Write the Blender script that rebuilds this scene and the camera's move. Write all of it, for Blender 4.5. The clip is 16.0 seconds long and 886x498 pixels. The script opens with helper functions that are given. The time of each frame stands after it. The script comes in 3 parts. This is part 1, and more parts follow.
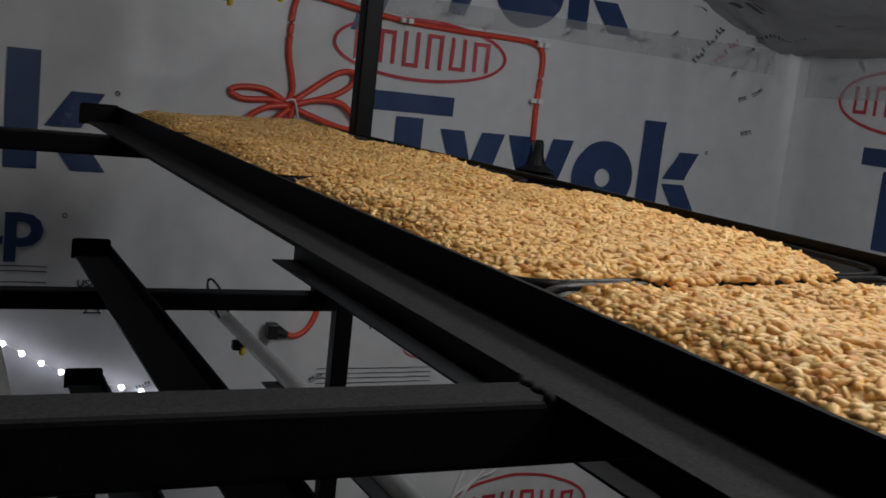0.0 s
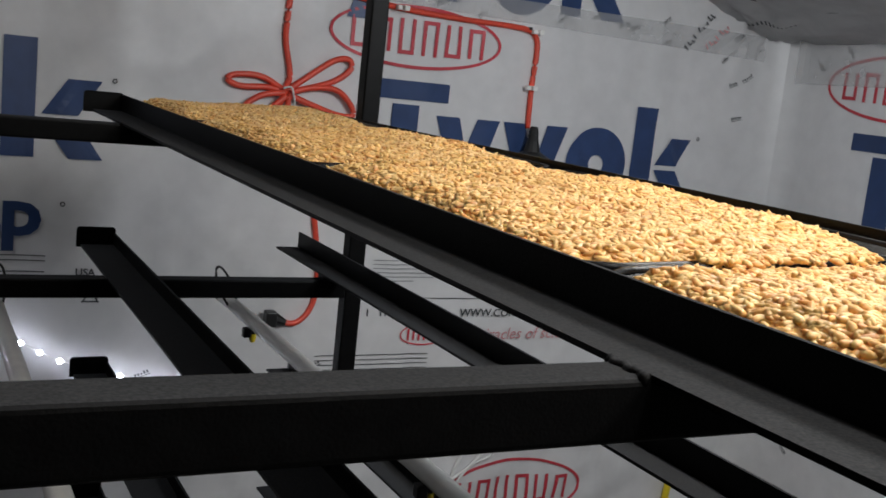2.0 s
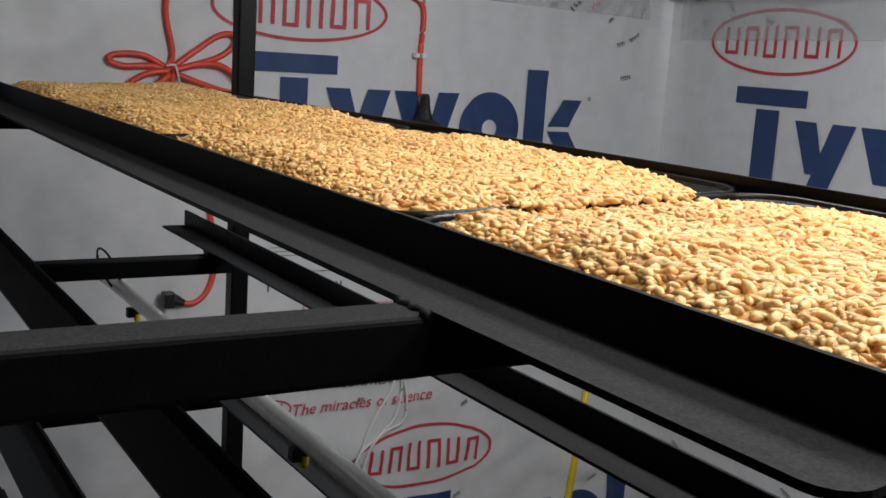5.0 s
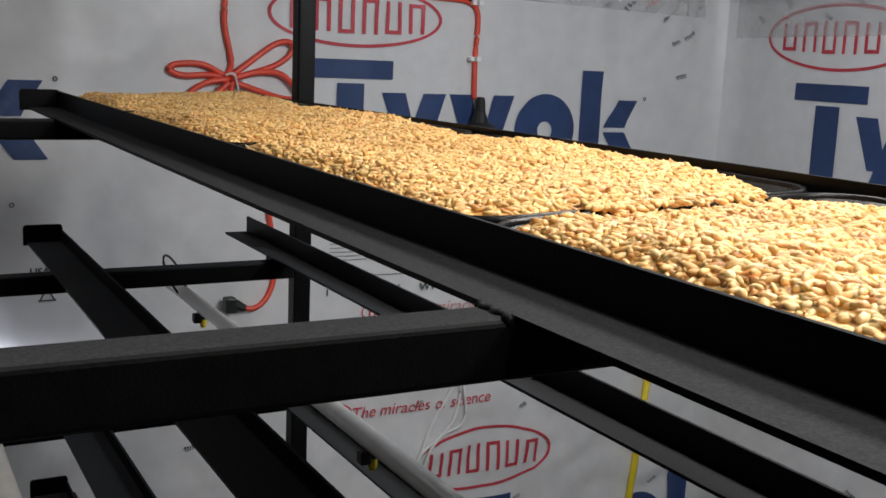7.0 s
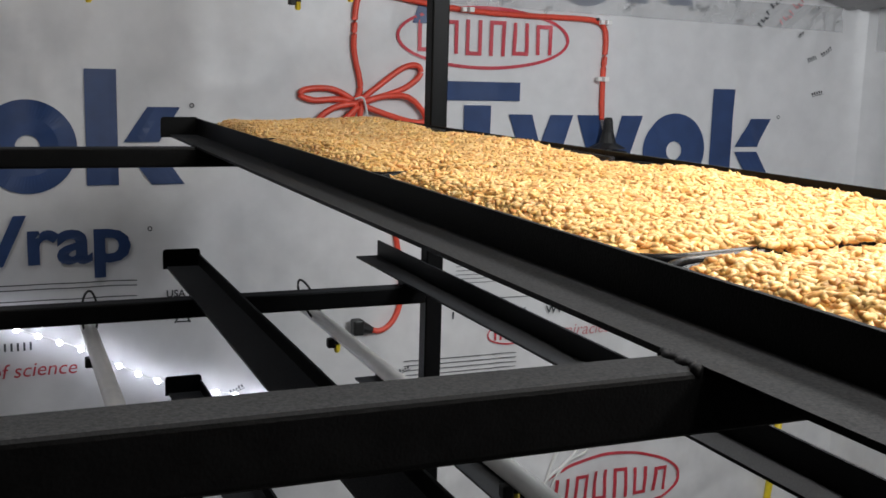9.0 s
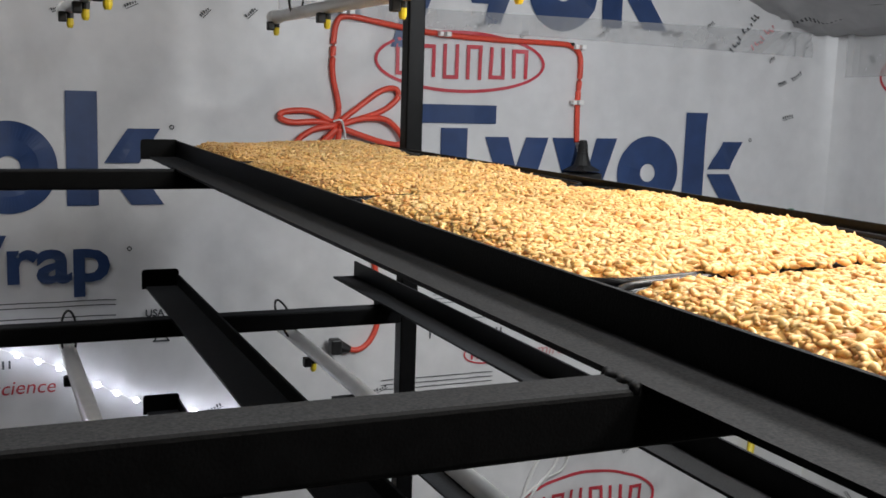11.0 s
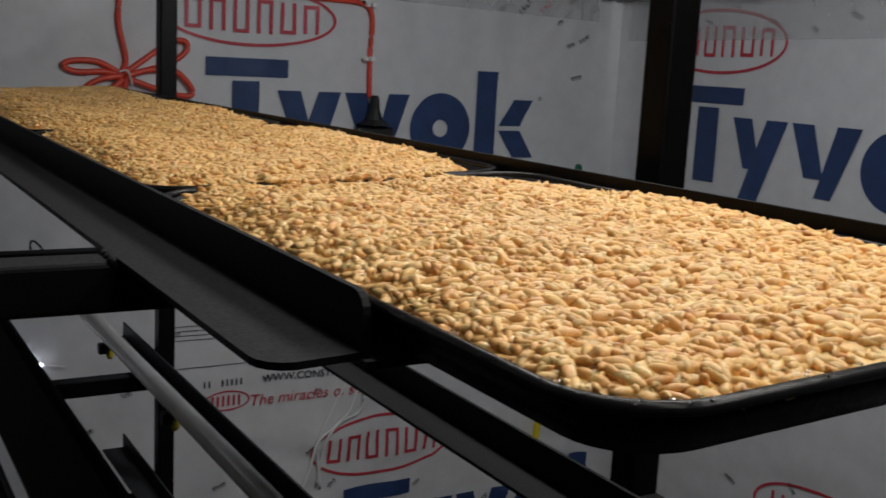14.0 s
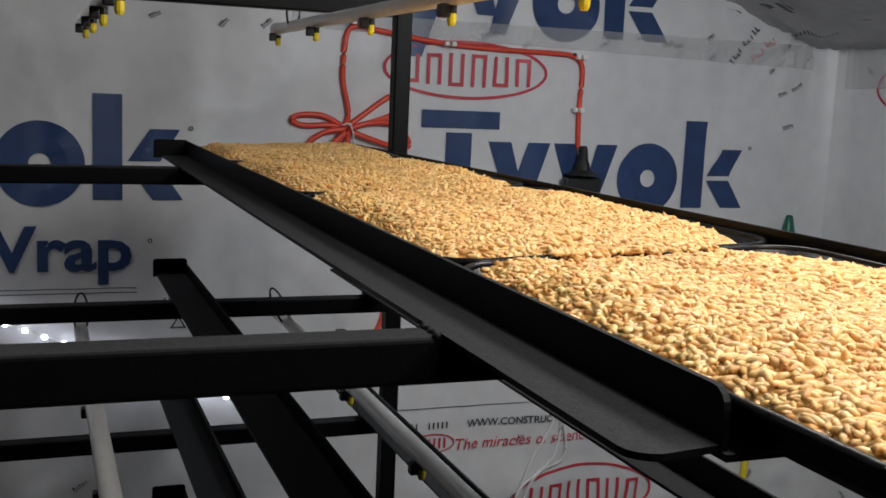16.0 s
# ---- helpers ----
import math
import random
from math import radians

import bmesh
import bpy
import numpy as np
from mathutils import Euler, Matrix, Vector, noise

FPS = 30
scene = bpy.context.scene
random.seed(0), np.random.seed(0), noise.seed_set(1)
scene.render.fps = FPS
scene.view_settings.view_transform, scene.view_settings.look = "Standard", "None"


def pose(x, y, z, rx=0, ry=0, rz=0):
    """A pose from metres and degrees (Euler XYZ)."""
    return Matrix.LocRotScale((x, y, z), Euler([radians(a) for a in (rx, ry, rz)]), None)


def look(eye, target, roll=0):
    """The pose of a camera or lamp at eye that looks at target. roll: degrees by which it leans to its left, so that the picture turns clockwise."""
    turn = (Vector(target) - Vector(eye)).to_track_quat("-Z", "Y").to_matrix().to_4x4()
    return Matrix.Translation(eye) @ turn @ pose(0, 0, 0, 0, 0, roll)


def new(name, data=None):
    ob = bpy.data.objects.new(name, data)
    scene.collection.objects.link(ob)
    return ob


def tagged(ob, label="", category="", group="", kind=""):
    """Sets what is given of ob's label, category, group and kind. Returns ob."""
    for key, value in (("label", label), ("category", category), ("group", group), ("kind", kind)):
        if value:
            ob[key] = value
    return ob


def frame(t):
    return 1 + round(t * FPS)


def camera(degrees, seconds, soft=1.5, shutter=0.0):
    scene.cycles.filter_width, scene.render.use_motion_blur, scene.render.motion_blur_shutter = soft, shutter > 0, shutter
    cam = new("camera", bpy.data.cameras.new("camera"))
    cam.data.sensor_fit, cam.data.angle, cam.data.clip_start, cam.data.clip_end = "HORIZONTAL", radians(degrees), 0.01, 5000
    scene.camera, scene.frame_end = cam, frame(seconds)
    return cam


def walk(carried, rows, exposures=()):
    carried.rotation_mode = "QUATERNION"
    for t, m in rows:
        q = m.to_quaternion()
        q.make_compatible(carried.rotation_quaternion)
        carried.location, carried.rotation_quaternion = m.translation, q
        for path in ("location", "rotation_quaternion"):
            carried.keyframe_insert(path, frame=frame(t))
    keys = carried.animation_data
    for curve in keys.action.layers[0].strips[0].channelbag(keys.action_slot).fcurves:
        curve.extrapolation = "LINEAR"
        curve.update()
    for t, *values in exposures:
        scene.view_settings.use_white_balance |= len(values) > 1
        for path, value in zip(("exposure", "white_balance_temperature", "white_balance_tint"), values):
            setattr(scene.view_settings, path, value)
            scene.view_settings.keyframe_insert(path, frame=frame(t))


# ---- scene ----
cam = camera(45.1, 16.0, soft=1.6, shutter=0.22)
PATH = [
    (0, (0.006, 0.028, 1.504), (0.88, 1.801, 1.202), 6.3),
    (0.5, (-0.054, 0.076, 1.499), (0.801, 1.857, 1.185), 7.4),
    (1, (-0.071, 0.089, 1.495), (0.774, 1.87, 1.158), 7.1),
    (1.5, (-0.08, 0.077, 1.497), (0.792, 1.846, 1.162), 7.0),
    (2, (-0.069, 0.049, 1.495), (0.847, 1.798, 1.175), 6.2),
    (2.5, (-0.017, 0.04, 1.483), (0.986, 1.738, 1.148), 4.7),
    (3, (0.015, 0.025, 1.482), (1.064, 1.698, 1.163), 3.7),
    (5.5, (-0.007, -0.022, 1.493), (1.025, 1.652, 1.13), 3.5),
    (6, (-0.022, -0.025, 1.497), (0.986, 1.666, 1.143), 3.2),
    (6.5, (-0.024, -0.014, 1.492), (0.959, 1.691, 1.136), 2.7),
    (7, (-0.019, -0.016, 1.491), (0.937, 1.704, 1.134), 2.5),
    (7.5, (0.002, 0.005, 1.486), (0.947, 1.732, 1.135), 2.0),
    (8, (-0.016, 0.006, 1.492), (0.862, 1.768, 1.138), 2.3),
    (8.5, (-0.04, 0.032, 1.498), (0.725, 1.848, 1.154), 1.6),
    (11, (-0.048, -0.021, 1.516), (0.749, 1.79, 1.22), 1.8),
    (11.5, (-0.012, -0.061, 1.519), (0.874, 1.707, 1.216), 1.7),
    (12, (0.032, -0.082, 1.506), (1.036, 1.619, 1.188), 2.5),
    (12.5, (0.056, -0.119, 1.501), (1.139, 1.534, 1.191), 2.7),
    (13, (0.115, -0.205, 1.502), (1.223, 1.428, 1.176), 3.6),
    (13.5, (0.165, -0.314, 1.512), (1.28, 1.311, 1.171), 3.9),
    (14, (0.154, -0.305, 1.496), (1.162, 1.387, 1.146), 3.0),
    (14.5, (0.069, -0.289, 1.498), (0.896, 1.495, 1.134), 2.6),
    (15, (0.028, -0.283, 1.51), (0.777, 1.54, 1.169), 3.0),
    (15.5, (0.029, -0.291, 1.521), (0.77, 1.538, 1.195), 2.7),
    (16, (0.031, -0.289, 1.533), (0.742, 1.557, 1.241), 2.5),
]
EXPOSURES = [(0.0, -1.1), (0.5, -0.72), (1.0, -0.32), (1.5, -0.12), (2.5, 0.14), (3.0, 0.28), (5.5, -0.12), (6.0, -0.09), (7.0, 0.15), (8.0, 0.2), (8.5, 0.42), (11.5, 0.36), (12.0, 0.27), (12.5, 0.1), (13.0, -0.22), (13.5, -0.48), (14.0, -0.92), (14.5, -0.85), (15.0, -0.6), (15.5, -0.45), (16.0, -0.2)]
walk(cam, [(t, look(eye, target, roll)) for t, eye, target, roll in PATH], EXPOSURES)

# ---- light ----
world = bpy.data.worlds.new("world")
scene.world = world
world.use_nodes = True
world.node_tree.nodes["Background"].inputs[0].default_value = (0.6, 0.65, 0.75, 1)
world.node_tree.nodes["Background"].inputs[1].default_value = 0.01


def area_lamp(name, m, sx, sy, watts, colour):
    data = bpy.data.lights.new(name, "AREA")
    data.shape, data.size, data.size_y, data.energy, data.color = "RECTANGLE", sx, sy, watts, colour
    ob = new(name, data)
    ob.matrix_world = m
    return ob


area_lamp("unseen_lamp", look((1.08, 0.25, 2.06), (0.72, 0.25, 1.3)), 2.3, 0.22, 24.5, (1.0, 0.97, 0.92))
# Unseen extra tube, added to brighten the dark left sides of the seed.
area_lamp("unseen_lamp", look((0.58, 0.0, 2.22), (0.60, 0.2, 1.0)), 0.12, 2.0, 12, (1.0, 0.97, 0.92))
area_lamp("unseen_lamp", look((-0.55, 2.45, 2.24), (-0.45, 2.75, 1.0)), 0.15, 0.9, 4.5, (0.96, 0.97, 1.0))
# Unseen lamp, added and aimed to even out the north and east walls.
area_lamp("unseen_lamp", look((1.62, 1.20, 2.10), (2.75, 2.75, 0.95)), 0.30, 0.9, 32, (0.92, 0.96, 1.0))


# ---- materials ----
def material(name, colour, rough=0.6, metal=0.0, spread=None, scale=20.0, amount=0.25, bump=0.0, bump_scale=200.0, island=None, sheen=0.0, gloss=0.5):
    """Principled surface with two scales of colour change and fine relief."""
    m = bpy.data.materials.new(name)
    m.use_nodes = True
    nodes, links = m.node_tree.nodes, m.node_tree.links
    b = nodes["Principled BSDF"]
    b.inputs["Roughness"].default_value, b.inputs["Metallic"].default_value = rough, metal
    b.inputs["Specular IOR Level"].default_value = gloss
    b.inputs["Sheen Weight"].default_value = sheen
    where = nodes.new("ShaderNodeTexCoord")
    big, small = nodes.new("ShaderNodeTexNoise"), nodes.new("ShaderNodeTexNoise")
    big.inputs["Scale"].default_value, small.inputs["Scale"].default_value = scale * 0.12, scale
    small.inputs["Detail"].default_value = 6
    for n in (big, small):
        links.new(where.outputs["Object"], n.inputs["Vector"])
    both = nodes.new("ShaderNodeMath")
    both.operation = "ADD"
    links.new(big.outputs[0], both.inputs[0])
    links.new(small.outputs[0], both.inputs[1])
    ramp = nodes.new("ShaderNodeMapRange")
    ramp.inputs[1].default_value, ramp.inputs[2].default_value = 0.65, 1.35
    links.new(both.outputs[0], ramp.inputs[0])
    mix = nodes.new("ShaderNodeMix")
    mix.data_type = "RGBA"
    dark = [c * (1 - amount) for c in colour]
    light = [min(1, c * (1 + amount * 0.6)) for c in (spread or colour)]
    mix.inputs[6].default_value, mix.inputs[7].default_value = (*dark, 1), (*light, 1)
    links.new(ramp.outputs[0], mix.inputs[0])
    out = mix.outputs[2]
    if island:
        geo, tones = nodes.new("ShaderNodeNewGeometry"), nodes.new("ShaderNodeValToRGB")
        whose, total, part_of = nodes.new("ShaderNodeObjectInfo"), nodes.new("ShaderNodeMath"), nodes.new("ShaderNodeMath")
        total.operation, part_of.operation = "ADD", "FRACT"
        links.new(geo.outputs["Random Per Island"], total.inputs[0])
        links.new(whose.outputs["Random"], total.inputs[1])
        links.new(total.outputs[0], part_of.inputs[0])
        links.new(part_of.outputs[0], tones.inputs[0])
        while len(tones.color_ramp.elements) < len(island):
            tones.color_ramp.elements.new(0.5)
        for e, (p, c) in zip(tones.color_ramp.elements, island):
            e.position, e.color = p, (*c, 1)
        times = nodes.new("ShaderNodeMix")
        times.data_type, times.blend_type = "RGBA", "MULTIPLY"
        times.inputs[0].default_value = 1
        links.new(out, times.inputs[6])
        links.new(tones.outputs[0], times.inputs[7])
        out = times.outputs[2]
    links.new(out, b.inputs["Base Color"])
    if bump:
        fine, lift = nodes.new("ShaderNodeTexNoise"), nodes.new("ShaderNodeBump")
        fine.inputs["Scale"].default_value, fine.inputs["Detail"].default_value = bump_scale, 8
        lift.inputs["Strength"].default_value, lift.inputs["Distance"].default_value = bump, 0.004
        links.new(where.outputs["Object"], fine.inputs["Vector"])
        links.new(fine.outputs[0], lift.inputs["Height"])
        links.new(lift.outputs[0], b.inputs["Normal"])
    return m


def glowing(name, colour, strength):
    m = bpy.data.materials.new(name)
    m.use_nodes = True
    b = m.node_tree.nodes["Principled BSDF"]
    b.inputs["Base Color"].default_value = (*colour, 1)
    b.inputs["Emission Color"].default_value, b.inputs["Emission Strength"].default_value = (*colour, 1), strength
    return m


WRAP = material("woven_house_wrap", (0.69, 0.685, 0.69), 0.42, scale=14, amount=0.10, bump=0.25, bump_scale=9)
CEIL = material("ceiling_wrap", (0.74, 0.735, 0.74), 0.5, scale=14, amount=0.14, bump=0.5, bump_scale=11)
BLUE = material("blue_print", (0.022, 0.052, 0.15), 0.42, scale=18, amount=0.25)
PALE_BLUE = material("pale_blue_print", (0.13, 0.18, 0.29), 0.45, scale=18, amount=0.2)
RED = material("red_print", (0.56, 0.045, 0.065), 0.45, scale=25, amount=0.25)
PALE_RED = material("pale_red_print", (0.62, 0.27, 0.28), 0.45, scale=25, amount=0.2)
OVERLAP = material("thin_wrap_overlap", (0.66, 0.66, 0.66), 0.45, scale=14, amount=0.08)
OVERLAP.node_tree.nodes["Principled BSDF"].inputs["Alpha"].default_value = 0.34
PALE_INK = material("faded_grey_print", (0.22, 0.23, 0.24), 0.5, scale=30, amount=0.3)
INK = material("grey_print", (0.05, 0.055, 0.06), 0.5, scale=30, amount=0.3)
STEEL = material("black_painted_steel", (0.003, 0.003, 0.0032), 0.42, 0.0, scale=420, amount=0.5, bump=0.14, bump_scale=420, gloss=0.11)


def lit_tops(m, top_grey, amount):
    """Lamp light on upward faces, painted as a specked grey in the base colour."""
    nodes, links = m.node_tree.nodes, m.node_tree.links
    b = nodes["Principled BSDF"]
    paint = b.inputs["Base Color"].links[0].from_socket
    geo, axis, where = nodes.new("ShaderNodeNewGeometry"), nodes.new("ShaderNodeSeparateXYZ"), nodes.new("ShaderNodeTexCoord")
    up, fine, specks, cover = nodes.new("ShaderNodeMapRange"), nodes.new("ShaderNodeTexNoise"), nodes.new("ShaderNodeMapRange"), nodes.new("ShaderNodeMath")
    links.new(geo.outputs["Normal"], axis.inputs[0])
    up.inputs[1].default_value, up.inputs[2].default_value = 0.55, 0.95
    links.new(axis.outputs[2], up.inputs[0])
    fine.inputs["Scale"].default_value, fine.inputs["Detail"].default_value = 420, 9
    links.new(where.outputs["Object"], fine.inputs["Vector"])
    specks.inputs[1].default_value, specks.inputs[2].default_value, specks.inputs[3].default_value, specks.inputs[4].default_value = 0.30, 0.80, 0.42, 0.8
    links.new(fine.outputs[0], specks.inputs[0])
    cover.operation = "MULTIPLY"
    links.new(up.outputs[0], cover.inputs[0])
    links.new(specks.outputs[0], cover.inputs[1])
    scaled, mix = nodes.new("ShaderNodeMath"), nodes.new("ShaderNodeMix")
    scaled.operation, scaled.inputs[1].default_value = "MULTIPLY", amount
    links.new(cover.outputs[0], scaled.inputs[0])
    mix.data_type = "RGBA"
    mix.inputs[7].default_value = (*top_grey, 1)
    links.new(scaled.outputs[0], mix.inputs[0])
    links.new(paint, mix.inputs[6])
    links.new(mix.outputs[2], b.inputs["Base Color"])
    # Upward faces are also made duller, so they mirror less of the wall.
    for socket, bare, on_top in (("Specular IOR Level", b.inputs["Specular IOR Level"].default_value, 0.012), ("Roughness", b.inputs["Roughness"].default_value, 0.85)):
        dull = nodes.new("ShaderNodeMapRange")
        dull.inputs[2].default_value, dull.inputs[3].default_value, dull.inputs[4].default_value = 0.45, bare, on_top
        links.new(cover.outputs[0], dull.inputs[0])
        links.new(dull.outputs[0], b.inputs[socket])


# Paints the rack's ledges and bar tops lighter, as if lit from above.
lit_tops(STEEL, (0.15, 0.155, 0.165), 0.44)
PAN = material("black_enamel_pan", (0.010, 0.010, 0.011), 0.26, 0.0, scale=60, amount=0.4, bump=0.12, bump_scale=120, gloss=0.15)
GRAIN = material("barley_husk", (0.74, 0.44, 0.155), 0.36, spread=(0.87, 0.60, 0.285), scale=420, amount=0.18, bump=0.12, bump_scale=900,
                 island=((0.0, (0.62, 0.42, 0.27)), (0.10, (0.86, 0.70, 0.52)), (0.5, (1, 0.96, 0.88)), (0.86, (1, 1, 1)), (1.0, (0.98, 0.87, 0.68))))
husk = GRAIN.node_tree.nodes["Principled BSDF"]
husk.inputs["Subsurface Weight"].default_value, husk.inputs["Subsurface Scale"].default_value = 0.5, 0.0025
husk.inputs["Subsurface Radius"].default_value = (1.0, 0.74, 0.45)
WATER = material("water_drop", (0.9, 0.9, 0.9), 0.04, scale=60, amount=0.02)
WATER.node_tree.nodes["Principled BSDF"].inputs["Transmission Weight"].default_value = 1.0
CORD = material("orange_red_cord", (0.74, 0.075, 0.04), 0.4, scale=80, amount=0.2)
RUBBER = material("black_rubber", (0.012, 0.012, 0.012), 0.45, scale=80, amount=0.3)
PVC = material("white_pvc", (0.84, 0.83, 0.80), 0.32, scale=30, amount=0.12)
YELLOW = material("yellow_plastic", (0.78, 0.60, 0.03), 0.35, scale=40, amount=0.15)
GREEN = material("green_plastic", (0.01, 0.12, 0.07), 0.3, scale=40, amount=0.2)
CLEAR = material("milky_tube", (0.78, 0.78, 0.76), 0.3, scale=40, amount=0.1)
UNSEEN_DARK = material("unseen_dark_wall", (0.10, 0.095, 0.09), 0.7, scale=12, amount=0.25)
CONCRETE = material("concrete_floor", (0.07, 0.068, 0.065), 0.85, scale=12, amount=0.3, bump=0.3, bump_scale=60)
LED = glowing("white_led", (0.82, 0.86, 1.0), 19)


# ---- building helpers ----
HOME = {}


def thing(name, at, label, category, group="", kind=""):
    ob = new(name)
    ob.location = at
    HOME[ob] = Matrix.Translation(at)
    return tagged(ob, label, category, group, kind)


def mesh_of(bm, name, mats, smooth=False):
    me = bpy.data.meshes.new(name)
    bmesh.ops.recalc_face_normals(bm, faces=bm.faces)
    bm.to_mesh(me)
    bm.free()
    for m in mats if isinstance(mats, (list, tuple)) else [mats]:
        me.materials.append(m)
    if smooth:
        me.polygons.foreach_set("use_smooth", [True] * len(me.polygons))
    return me


def part(name, bm, mat, parent, label="", smooth=False):
    """One mesh object under a thing or a part; the mesh is in world metres."""
    ob = new(name, bm if isinstance(bm, bpy.types.Mesh) else mesh_of(bm, name, mat, smooth))
    ob.parent = parent
    ob.matrix_parent_inverse = HOME.get(parent, Matrix()).inverted()
    HOME[ob] = Matrix()
    return tagged(ob, label)


def solo(name, bm, mat, label, category, kind="", group="", smooth=False):
    ob = new(name, mesh_of(bm, name, mat, smooth))
    HOME[ob] = Matrix()
    return tagged(ob, label, category, group, kind)


def add_box(bm, lo, hi, bevel=0.0, segments=2):
    made = bmesh.ops.create_cube(bm, size=1.0)["verts"]
    for v in made:
        v.co = Vector([l + (h - l) * (c + 0.5) for l, h, c in zip(lo, hi, v.co)])
    if bevel:
        edges = list({e for v in made for e in v.link_edges})
        bmesh.ops.bevel(bm, geom=edges, offset=bevel, segments=segments, affect="EDGES", profile=0.5)
    return bm


def box(lo, hi, bevel=0.0, segments=2):
    return add_box(bmesh.new(), lo, hi, bevel, segments)


def add_tube(bm, pts, radius, sides=10, cap=True):
    """A round tube along a line of points; radius may be a list."""
    pts = [Vector(p) for p in pts]
    rings, up = [], Vector((0.013, 0.02, 1)).normalized()
    for i, p in enumerate(pts):
        d = (pts[min(i + 1, len(pts) - 1)] - pts[max(i - 1, 0)]).normalized()
        a = d.cross(up)
        if a.length < 0.05:
            a = d.cross(Vector((1, 0.1, 0)))
        a.normalize()
        b = d.cross(a)
        r = radius[i] if isinstance(radius, (list, tuple)) else radius
        rings.append([bm.verts.new(p + r * (math.cos(k * math.tau / sides) * a + math.sin(k * math.tau / sides) * b)) for k in range(sides)])
    for r, s in zip(rings, rings[1:]):
        for k in range(sides):
            bm.faces.new((r[k], r[(k + 1) % sides], s[(k + 1) % sides], s[k]))
    if cap:
        bm.faces.new(rings[0])
        bm.faces.new(rings[-1])
    return bm


def tube(pts, radius, sides=10):
    return add_tube(bmesh.new(), pts, radius, sides)


def spline(pts, n=10):
    """Catmull-Rom points through pts."""
    pts = [Vector(p) for p in pts]
    full, out = [2 * pts[0] - pts[1], *pts, 2 * pts[-1] - pts[-2]], []
    for a, b, c, d in zip(full, full[1:], full[2:], full[3:]):
        for k in range(n):
            t = k / n
            out.append(0.5 * (2 * b + (c - a) * t + (2 * a - 5 * b + 4 * c - d) * t * t + (3 * b - a - 3 * c + d) * t ** 3))
    return out + [pts[-1]]


# ---- the room ----
NORTH, EAST, WEST, SOUTH, FLOOR, TOP = 3.58, 3.36, -3.2, -3.4, -0.75, 2.32


def ripple(u, z, seed):
    """Slack of the stapled sheet, in metres out of the wall."""
    a = noise.noise(Vector((u * 1.7, z * 0.6, seed))) * 0.016
    b = noise.noise(Vector((u * 5.0 + z, z * 1.6, seed + 7))) * 0.0055
    b += noise.noise(Vector((u * 8.0, z * 0.8, seed + 11))) * 0.008
    low = max(0.0, 0.45 - z)
    c = (abs(noise.noise(Vector((u * 3.0 - z * 2.0, z * 5.0 + u, seed + 3)))) * 0.028 + abs(noise.noise(Vector((u * 7.0 + z * 3.0, z * 9.0 - u * 2.0, seed + 5)))) * 0.007) * min(1.0, low * 1.6)
    b += max(0.0, 1 - abs(noise.noise(Vector((u * 2.1 + z * 0.9, z * 0.9 - u * 0.4, seed + 21)))) * 2.2) ** 6 * 0.010
    far = math.hypot(u - 3.06, (z - 1.84) * 1.2)
    turn = math.atan2(z - 1.88, u - 3.14)
    d = 0.011 * math.sin(turn * 17 + far * 7) * math.exp(-(far / 0.33) ** 2)
    left = math.exp(-((u - 0.9) / 0.8) ** 2 - ((z - 0.75) / 0.45) ** 2)
    e = abs(noise.noise(Vector((u * 6.5 + 0.5 * z, z * 0.7, seed + 31)))) * 0.024 * left
    return a + b + c + d + e


BEND = 0.14
SEAM = BEND * math.sqrt(0.5)


def bend(u, edge):
    """The sheet rounds the corner loosely: how far it leaves its wall, and how much slack is left there."""
    over = min(max(0.0, u - edge + BEND), BEND * 0.98)
    return BEND - math.sqrt(BEND * BEND - over * over), max(0.0, 1 - over / SEAM)


def north(u, z, proud=0.0):
    off, slack = bend(u, EAST)
    return Vector((u, NORTH + 0.003 * slack - off - ripple(u, z, 1.0) * slack - proud, z))


def east(u, z, proud=0.0):
    off, slack = bend(u, NORTH)
    a = noise.noise(Vector((u * 1.7, z * 0.6, 5.0))) * 0.008 + noise.noise(Vector((u * 5.0 + z, z * 1.6, 12.0))) * 0.005
    a += abs(noise.noise(Vector((u * 3.0 - z * 2.0, z * 5.0 + u, 8.0)))) * 0.020 * min(1.0, max(0.0, 0.45 - z) * 1.6)
    return Vector((EAST - off - a * slack - proud, u, z))


def sheet(bm, surface, u0, u1, z0, z1, step=0.03):
    nu, nz = int((u1 - u0) / step), int((z1 - z0) / step)
    grid = [[bm.verts.new(surface(u0 + (u1 - u0) * i / nu, z0 + (z1 - z0) * j / nz)) for j in range(nz + 1)] for i in range(nu + 1)]
    for i in range(nu):
        for j in range(nz):
            bm.faces.new((grid[i][j], grid[i + 1][j], grid[i + 1][j + 1], grid[i][j + 1]))


solo("floor", box((WEST - 0.1, SOUTH - 0.1, FLOOR - 0.1), (EAST + 0.1, NORTH + 0.1, FLOOR)), CONCRETE, "dark bare concrete floor under the rack", "floor", "structure")
bm = bmesh.new()
sheet(bm, north, WEST, EAST - BEND + SEAM, FLOOR, TOP)
wall_north = solo("wall_north", bm, WRAP, "wall lined with white printed house wrap, slightly slack", "wall", "structure", smooth=True)
part("wall_board", box((WEST, NORTH + 0.03, FLOOR), (EAST, NORTH + 0.13, TOP)), WRAP, wall_north)
bm = bmesh.new()
sheet(bm, east, SOUTH, NORTH - BEND + SEAM, FLOOR, TOP)
wall_east = solo("wall_east", bm, WRAP, "side wall lined with white printed house wrap", "wall", "structure", smooth=True)
